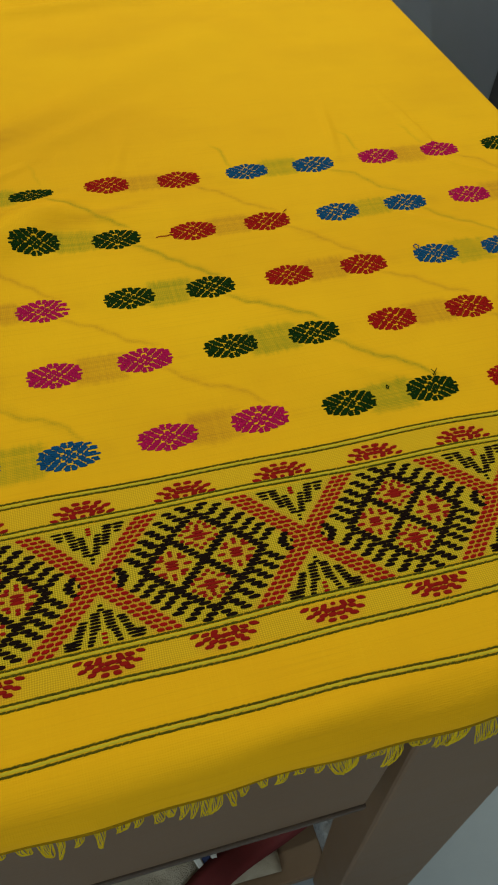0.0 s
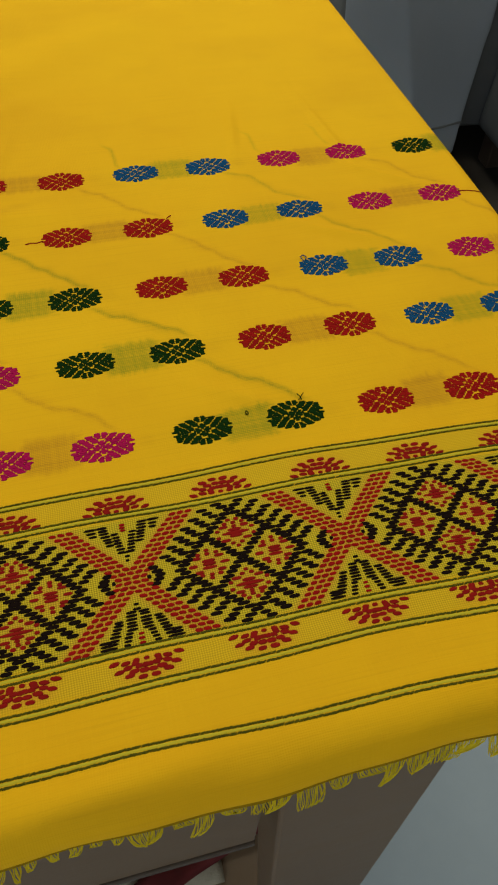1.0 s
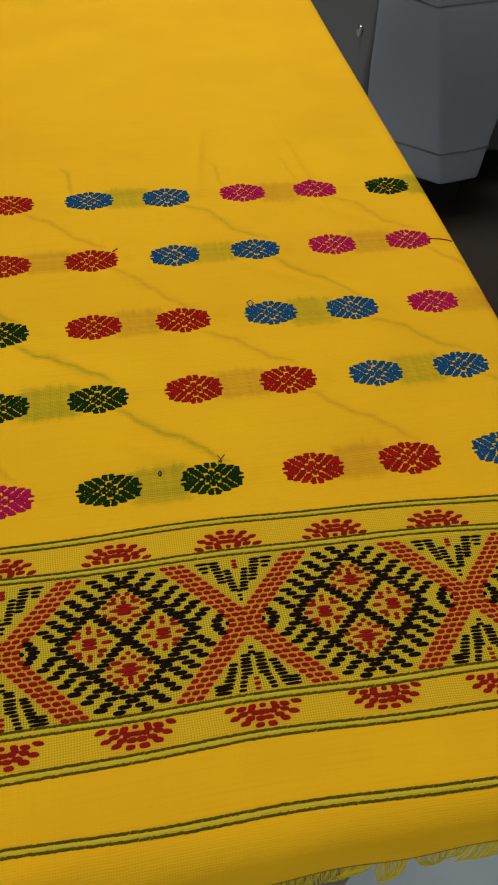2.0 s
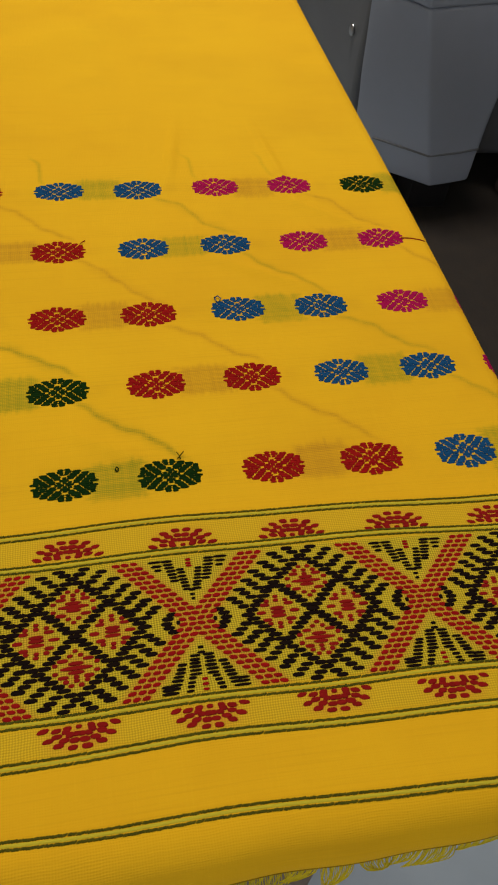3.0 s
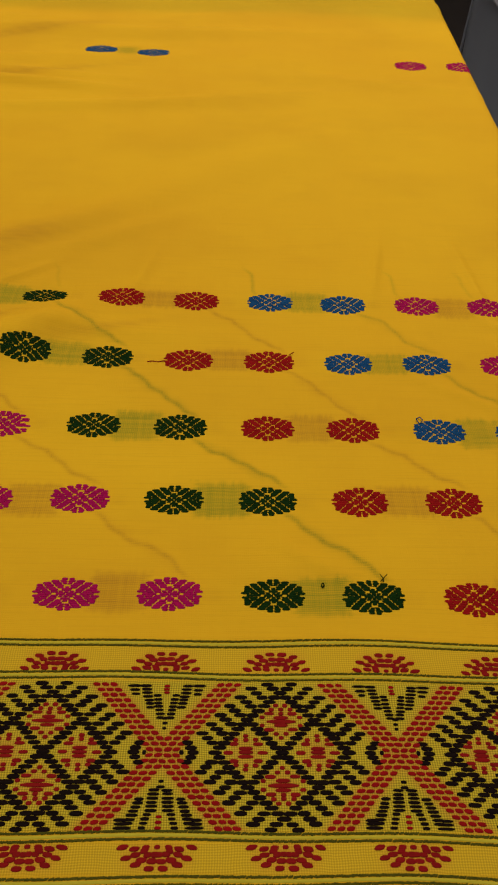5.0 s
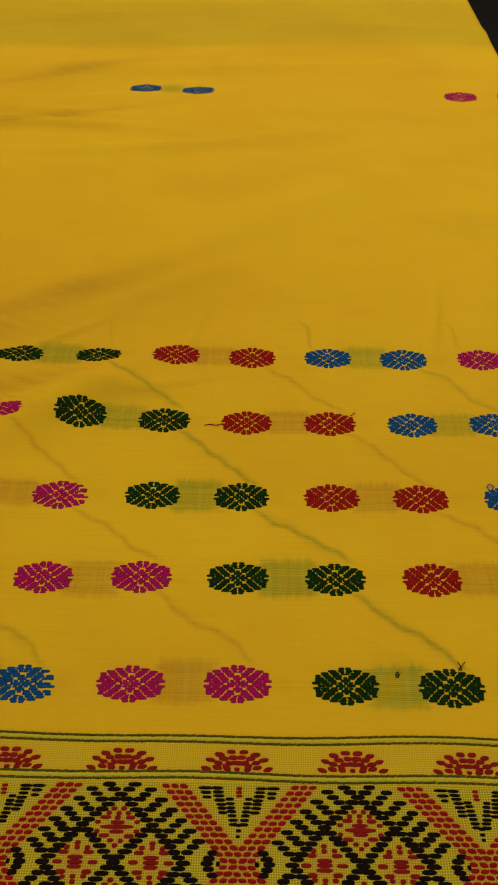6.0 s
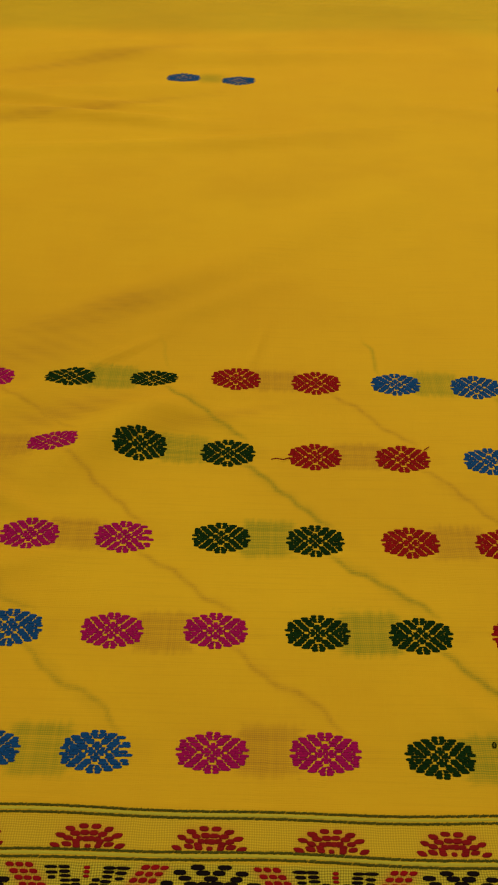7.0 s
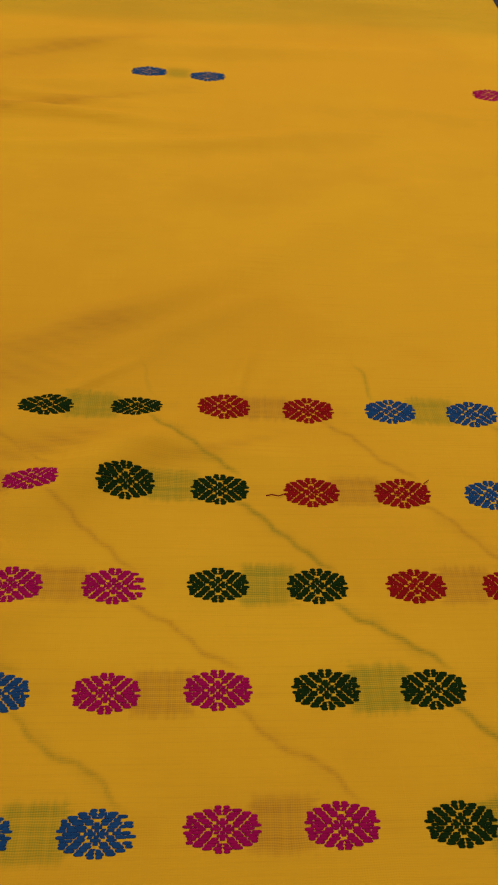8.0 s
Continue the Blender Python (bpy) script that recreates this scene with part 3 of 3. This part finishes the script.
def sag(u, v0):
    """The outermost stripe runs down a little towards one end."""
    return -0.0009 - 0.0078 * np.clip((u - 0.05) / 0.3, 0, 1) if -0.195 < v0 < -0.18 else 0 * u


def stripe(v0, width, material, lift=0.00035, name="stripe", u0=-0.42, u1=0.50):
    us = np.arange(u0, u1, 0.003)
    wob = 0.0006 * np.sin(us * 21 + v0 * 90) + 0.0005 * np.sin(us * 47 + v0 * 10)
    cols = []
    for off, l in ((-0.5, -0.0001), (-0.3, lift), (0.3, lift), (0.5, -0.0001)):
        cols.append(on_cloth(us, v0 + wob + sag(us, v0) + off * width, np.full_like(us, l)))
    P = np.stack(cols, 1).reshape(-1, 3)
    n = len(us)
    i = np.arange(n * 4).reshape(n, 4)
    F = np.stack([i[:-1, :-1], i[1:, :-1], i[1:, 1:], i[:-1, 1:]], -1).reshape(-1, 4)
    me = bpy.data.meshes.new(name)
    me.from_pydata(P.tolist(), [], F.tolist())
    me.polygons.foreach_set("use_smooth", np.ones(len(F), bool))
    me.materials.append(material)
    ob = new(name, me)
    ob.parent = cloth
    return ob


def twisted_stripe(v0, seed):
    """A thin line of slanting stitches that runs the whole width of the cloth."""
    s = Stitches(seed)
    u = -0.42
    while u < 0.49:
        wob = 0.0006 * math.sin(u * 21 + v0 * 90) + 0.0005 * math.sin(u * 47 + v0 * 10)
        s.add(u, v0 + wob + sag(u, v0), 0.0016, 0.0015, 0, 0.35)
        u += 0.0013
    return tagged(s.mesh("stripe", [M_OLIVE], cloth, "thin olive green twisted stripe"), kind="stuff")


for n, v in enumerate((-0.0320, -0.0530, -0.1398, -0.1598, -0.1903)):
    twisted_stripe(v + 0.0018, 900 + n)
    stripe(v, 0.0019, M_LIME, 0.0002, "pale_stripe")
    twisted_stripe(v - 0.0018, 950 + n)
for v, w in ((V_HEM + 0.0012, 0.0013), (V_HEM + 0.0040, 0.0011), (V_HEM + 0.0068, 0.0009)):
    stripe(v, w, M_HEM, 0.0004, "hem_thread")


# ---- fringe ----
def tube(verts, faces, pts, r0, r1):
    o = len(verts)
    for i, p in enumerate(pts):
        r = r0 + (r1 - r0) * i / (len(pts) - 1)
        for k in range(3):
            a = k * 2.0944
            verts.append((p[0] + r * math.cos(a), p[1] + r * math.sin(a), p[2]))
    for i in range(len(pts) - 1):
        for k in range(3):
            a, b = o + i * 3 + k, o + i * 3 + (k + 1) % 3
            faces.append((a, b, b + 3, a + 3))


def tassel(u0, width, length, seed):
    rng = random.Random(seed)
    verts, faces = [], []
    tip = (rng.uniform(-0.7, 0.4) * width, rng.uniform(-0.005, 0.002))
    loose = rng.random() < 0.3
    n = max(8, int(width / 0.0007))
    for i in range(n):
        f = (i + rng.random()) / n - 0.5
        u = u0 + f * width
        root = cloth_at(u, V_HEM + 0.0006)
        ln = length * rng.uniform(0.80, 1.04)
        gather = rng.uniform(0.80, 1.0) if not loose else rng.uniform(-0.2, 0.5)
        pts = []
        for s in (0, 0.25, 0.5, 0.75, 1.0):
            bow = math.sin(s * math.pi) * 0.16 * f * width + 0.0006 * math.sin(s * 5 + i)
            pts.append((root[0] + DRAFT * (-f * width * gather * s ** 1.2 + bow + tip[0] * s ** 1.5), root[1] + DRAFT * (tip[1] * s - 0.0025 * math.sin(s * 2.2)), root[2] - DRAFT * ln * s))
        tube(verts, faces, pts, 0.00021, 0.00014)
    me = bpy.data.meshes.new("tassel")
    me.from_pydata(verts, [], faces)
    me.materials.append(M_FRINGE)
    ob = new("tassel", me)
    ob.parent = cloth
    return ob


rng = random.Random(21)
u = -0.40
while u < 0.43:
    far = min(max((u + 0.02) / 0.16, 0), 1)
    w = rng.uniform(0.004, 0.009) + rng.uniform(0.004, 0.013) * far
    tassel(u + w / 2, w, rng.uniform(0.003, 0.008) + far * rng.uniform(0.009, 0.018), rng.randint(0, 99999))
    u += w + rng.choice((0.0, 0.001, 0.002, 0.005 - 0.003 * far))

# loose thread ends and a loop that stand up from the weave
def loose_thread(points, material, label):
    verts, faces = [], []
    uv = np.array([p[:2] for p in points])
    P = on_cloth(uv[:, 0], uv[:, 1], np.array([p[2] for p in points]))
    fine = []
    for a, b in zip(P[:-1], P[1:]):
        for f in (0, 0.5):
            fine.append(tuple(a + (b - a) * f))
    fine.append(tuple(P[-1]))
    o = 0
    for i, p in enumerate(fine):
        for k in range(4):
            a = k * math.pi / 2
            verts.append((p[0] + 0.00022 * math.cos(a), p[1] + 0.00016 * math.sin(a), p[2] + 0.00022 * math.sin(a)))
    for i in range(len(fine) - 1):
        for k in range(4):
            a, b = i * 4 + k, i * 4 + (k + 1) % 4
            faces.append((a, b, b + 4, a + 4))
    me = bpy.data.meshes.new("loose_thread")
    me.from_pydata(verts, [], faces)
    me.materials.append(material)
    ob = new("loose_thread", me)
    ob.parent = cloth
    return tagged(ob, label)


loop = [(0.164 + 0.0009 * math.cos(a), 0.0085 + 0.0015 * math.sin(a), 0.0008) for a in np.linspace(0, 6.2, 12)]
loose_thread(loop, M_GREEN, "tiny dark green thread loop")
loose_thread([(0.204, 0.012, 0.0008), (0.2035, 0.0145, 0.0015), (0.202, 0.0165, 0.002)], M_GREEN, "dark green thread end")
loose_thread([(0.202, 0.012, 0.0008), (0.2045, 0.0145, 0.0015), (0.2065, 0.0165, 0.002)], M_GREEN, "dark green thread end")
loose_thread([(0.048, 0.221, 0.0008), (0.043, 0.2185, 0.0015), (0.038, 0.220, 0.001), (0.034, 0.219, 0.001)], M_BROWN, "dark red thread end")
loose_thread([(0.152, 0.231, 0.0008), (0.154, 0.2325, 0.0012), (0.156, 0.234, 0.001)], M_BROWN, "dark red thread end")
loose_thread([(0.418, 0.221, 0.0008), (0.426, 0.2195, 0.0012), (0.433, 0.2175, 0.001), (0.438, 0.2165, 0.001)], M_BROWN, "dark red thread end")
loose_thread([(0.2495, 0.154, 0.0008), (0.248, 0.158, 0.0012), (0.251, 0.160, 0.0012), (0.253, 0.157, 0.0012), (0.251, 0.154, 0.001)], M_BLUE, "blue thread loop")

# ---- seats, rug and floor things ----
rug = part("rug", box(0.62, 1.85, 0.22, 3.7, 0.001, 0.008, 0.003), M_RUG)
tagged(rug, "dark brown low-pile rug lying on the tiled floor", "rug")


def padded(name, foot, top, z0, z1, material, parent, label="", cuts=10, puff=0.004, crease=0.0, seed=0, bevel=0.012):
    """An upholstered block between a foot outline and a top outline, four corners each, anticlockwise."""
    bm = bmesh.new()
    lo = [bm.verts.new((x, y, z0)) for x, y in foot]
    hi = [bm.verts.new((x, y, z1)) for x, y in top]
    bm.faces.new(lo[::-1])
    bm.faces.new(hi)
    for i in range(4):
        j = (i + 1) % 4
        bm.faces.new((lo[i], lo[j], hi[j], hi[i]))
    bmesh.ops.recalc_face_normals(bm, faces=bm.faces)
    bmesh.ops.bevel(bm, geom=list(bm.edges), offset=bevel, segments=3, affect="EDGES", profile=0.5)
    bmesh.ops.subdivide_edges(bm, edges=[e for e in bm.edges if e.calc_length() > 0.05], cuts=cuts, use_grid_fill=True)
    bm.normal_update()
    for p in bm.verts:
        q = p.co * 7 + Vector((seed, 0, 0))
        d = puff * noise.noise(q)
        if crease:
            d += crease * noise.noise(Vector((p.co.x * 9 + seed, p.co.y * 9, p.co.z * 60)))
        p.co += p.normal * d
    return smooth(part(name, bm, material, parent, label))


def piping(name, pts, radius, material, parent, label=""):
    curve = bpy.data.curves.new(name, "CURVE")
    curve.dimensions, curve.bevel_depth, curve.bevel_resolution = "3D", radius, 2
    sp = curve.splines.new("POLY")
    sp.points.add(len(pts) - 1)
    for q, p in zip(sp.points, pts):
        q.co = (*p, 1)
    tmp = bpy.data.objects.new(name, curve)
    scene.collection.objects.link(tmp)
    me = bpy.data.meshes.new_from_object(tmp.evaluated_get(bpy.context.evaluated_depsgraph_get()))
    bpy.data.objects.remove(tmp)
    bm = bmesh.new()
    bm.from_mesh(me)
    return smooth(part(name, bm, material, parent, label))


def rel(ob, base):
    ob.matrix_parent_inverse = Matrix.Translation((-base[0], -base[1], -base[2]))
    return ob


# the long sofa
B0 = (0.95, 1.55, 0)
sofa = thing("sofa", B0, "long grey leatherette sofa with black seat cushions on the rug", "sofa")
rel(padded("front_panel", [(0.6215, 1.253), (1.25, 1.253), (1.25, 1.83), (0.6215, 1.83)], [(0.6215, 1.253), (1.25, 1.253), (1.25, 1.83), (0.6215, 1.83)], 0.075, 0.430, M_VINYL, sofa, "", 12, 0.006, 0.001, 3), B0)
rel(padded("seat_cushion", [(0.646, 1.27), (1.22, 1.27), (1.22, 1.82), (0.646, 1.82)], [(0.671, 1.28), (1.22, 1.28), (1.22, 1.81), (0.671, 1.81)], 0.432, 0.53, M_DARKVINYL, sofa, "black leatherette cushion", 8, 0.008, 0, 5, 0.02), B0)
rel(padded("backrest", [(1.16, 1.27), (1.30, 1.27), (1.30, 1.82), (1.16, 1.82)], [(1.21, 1.27), (1.33, 1.27), (1.33, 1.82), (1.21, 1.82)], 0.534, 0.88, M_DARKVINYL, sofa, "", 8, 0.008, 0, 6, 0.02), B0)
rel(piping("piping", [(0.6215, 1.255, 0.425), (0.6215, 1.55, 0.427), (0.6215, 1.825, 0.425)], 0.0035, M_VINYL, sofa, "thin grey piping"), B0)
rel(piping("piping", [(0.6215, 1.826, 0.43), (0.6195, 1.828, 0.25), (0.6215, 1.828, 0.085)], 0.0035, M_VINYL, sofa, "thin grey piping"), B0)
bm = bmesh.new()
bmesh.ops.create_uvsphere(bm, u_segments=14, v_segments=8, radius=0.0095, matrix=Matrix.Translation((0.618, 1.312, 0.316)) @ Matrix.Diagonal((0.55, 1, 1.2, 1)))
rel(smooth(part("button", bm, M_METAL, sofa, "small shiny metal button")), B0)
for x, y in ((0.70, 1.32), (0.70, 1.77), (1.19, 1.32), (1.19, 1.77)):
    rel(part("foot", box(x - 0.025, x + 0.025, y - 0.025, y + 0.025, 0.008, 0.08, 0.003), M_DARKWOOD, sofa), B0)

# the corner seat beside it
B1 = (0.78, 1.19, 0)
seat = thing("corner_seat", B1, "grey leatherette corner seat coloured as lit, with a seam and creased edge", "seat")
rel(padded("base", [(0.778, 1.120), (0.869, 1.138), (0.890, 1.245), (0.632, 1.222)], [(0.688, 1.138), (0.905, 1.180), (0.905, 1.245), (0.614, 1.238)], 0.090, 0.426, M_LITVINYL, seat, "", 14, 0.003, 0.0022, 8, 0.006), B1)
rel(padded("top_roll", [(0.688, 1.136), (0.905, 1.178), (0.905, 1.245), (0.614, 1.238)], [(0.676, 1.140), (0.900, 1.182), (0.900, 1.245), (0.610, 1.240)], 0.4275, 0.56, M_LITVINYL, seat, "", 10, 0.003, 0.001, 9, 0.005), B1)
rel(piping("seam", [(0.662, 1.196, 0.158), (0.700, 1.168, 0.158), (0.758, 1.124, 0.158), (0.818, 1.132, 0.158), (0.874, 1.145, 0.158)], 0.0022, M_VINYL, seat, "stitched welt seam"), B1)
rel(part("plinth", box(0.76, 0.85, 1.165, 1.238, 0.008, 0.096, 0.003), M_DARKVINYL, seat, "recessed black plinth"), B1)

# the armchair at the side
B2 = (1.25, 0.95, 0)
chair = thing("armchair", B2, "pale grey leatherette armchair standing on the rug", "armchair")
rel(padded("base", [(0.98, 0.62), (1.55, 0.62), (1.55, 1.247), (0.98, 1.247)], [(0.985, 0.62), (1.55, 0.62), (1.55, 1.247), (0.985, 1.247)], 0.083, 0.29, M_VINYL, chair, "", 10, 0.004, 0.001, 11), B2)
rel(padded("seat_cushion", [(0.985, 0.64), (1.5, 0.64), (1.5, 1.235), (0.985, 1.235)], [(1.0, 0.65), (1.5, 0.65), (1.5, 1.225), (1.0, 1.225)], 0.293, 0.44, M_DARKVINYL, chair, "black leatherette cushion", 8, 0.006, 0, 12, 0.02), B2)
for x, y in ((1.02, 0.66), (1.02, 1.21), (1.5, 0.66), (1.5, 1.21)):
    rel(part("foot", box(x - 0.022, x + 0.022, y - 0.022, y + 0.022, 0.008, 0.088, 0.003), M_DARKWOOD, chair), B2)


# things lying under the table
def heap(name, cx, cy, sx, sy, h, material, label, category, seed, cuts=26, rough=0.35, lift=0.0):
    bm = bmesh.new()
    bmesh.ops.create_grid(bm, x_segments=cuts, y_segments=cuts, size=1.0)
    for p in bm.verts:
        r = max(abs(p.co.x), abs(p.co.y))
        q = Vector((p.co.x * 2.2 + seed, p.co.y * 2.2, seed * 0.3))
        fall = max(0.0, 1 - r ** 3)
        z = 0.004 + h * fall * (1 - rough + rough * 2 * abs(noise.noise(q))) + 0.15 * h * fall * noise.noise(q * 4)
        w = 1 + 0.15 * noise.noise(Vector((math.atan2(p.co.y, p.co.x), seed, 0)))
        p.co = Vector((p.co.x * sx * w, p.co.y * sy * w, max(0.004, z)))
    ring = [e for e in bm.edges if e.is_boundary]
    low = bmesh.ops.extrude_edge_only(bm, edges=ring)["geom"]
    for p in low:
        if isinstance(p, bmesh.types.BMVert):
            p.co.z = 0.0005
    ob = smooth(part(name, bm, material))
    ob.location = (cx, cy, lift)
    return tagged(ob, label, category)


heap("knitted_mat", -0.02, 0.015, 0.10, 0.065, 0.022, M_BEIGE, "rumpled beige knitted mat on the base board under the table", "mat", 2, lift=0.0205)
heap("plastic_bag", 0.172, -0.008, 0.042, 0.052, 0.05, M_BAG, "crumpled pale grey plastic bag on the base board under the table", "bag", 5, 22, 0.7, lift=0.0205)
bm = bmesh.new()
path = [(-0.03 + 0.2 * f, -0.062 + 0.085 * f + 0.006 * math.sin(f * 5), 0.040 + 0.010 * math.sin(f * 9)) for f in np.linspace(0, 1, 22)]
prev = None
for i, p in enumerate(path):
    a, b = path[max(0, i - 1)], path[min(len(path) - 1, i + 1)]
    t = Vector((b[0] - a[0], b[1] - a[1], 0)).normalized()
    n = Vector((-t.y, t.x, 0)) * 0.017
    ring = [bm.verts.new(Vector(p) + n * k + Vector((0, 0, dz))) for k, dz in ((-1, 0), (-0.5, 0.003), (0.5, 0.003), (1, 0), (0.5, -0.003), (-0.5, -0.003))]
    if prev:
        for k in range(6):
            bm.faces.new((prev[k], prev[(k + 1) % 6], ring[(k + 1) % 6], ring[k]))
    else:
        bm.faces.new(ring)
    prev = ring
bm.faces.new(prev)
bmesh.ops.recalc_face_normals(bm, faces=bm.faces)
tagged(smooth(part("red_strap", bm, M_REDCLOTH)), "dark red fabric strap lying across the mat", "strap")

bm = bmesh.new()
for k, (dx, w) in enumerate(((-0.010, 0.004), (0.010, 0.004))):
    add_box(bm, dx - w, dx + w, -0.016, 0.016, 0.0, 0.004, 0.0012)
for p in bm.verts:
    p.co.x *= 0.55 + 0.45 * (p.co.y + 0.016) / 0.032
patch = part("cloth_tag", bm, M_WHITE)
patch.matrix_world = pose(0.004, -0.028, 0.0455, 0, 0, 12)
navy = part("stripe", add_box(bmesh.new(), -0.0045, 0.0045, 0.0, 0.015, 0.0, 0.003, 0.001), M_NAVY, patch, "navy blue middle strip")
tagged(patch, "small white forked fabric tag lying on the mat", "tag")

# ---- floor tiles ----
k = 0
tile = None
for ix in range(8):
    for iy in range(11):
        x, y = FLOOR_X[0] + 0.3 + ix * 0.6, FLOOR_Y[0] + 0.3 + iy * 0.6
        if tile is None:
            tile = part("tile", box(-0.2985, 0.2985, -0.2985, 0.2985, -0.004, 0.0, 0.001, 1), M_TILE, floor)
            data = tile.data
        else:
            tile = new("tile", data)
            tile.parent = floor
        tile.location = (x, y, 0)
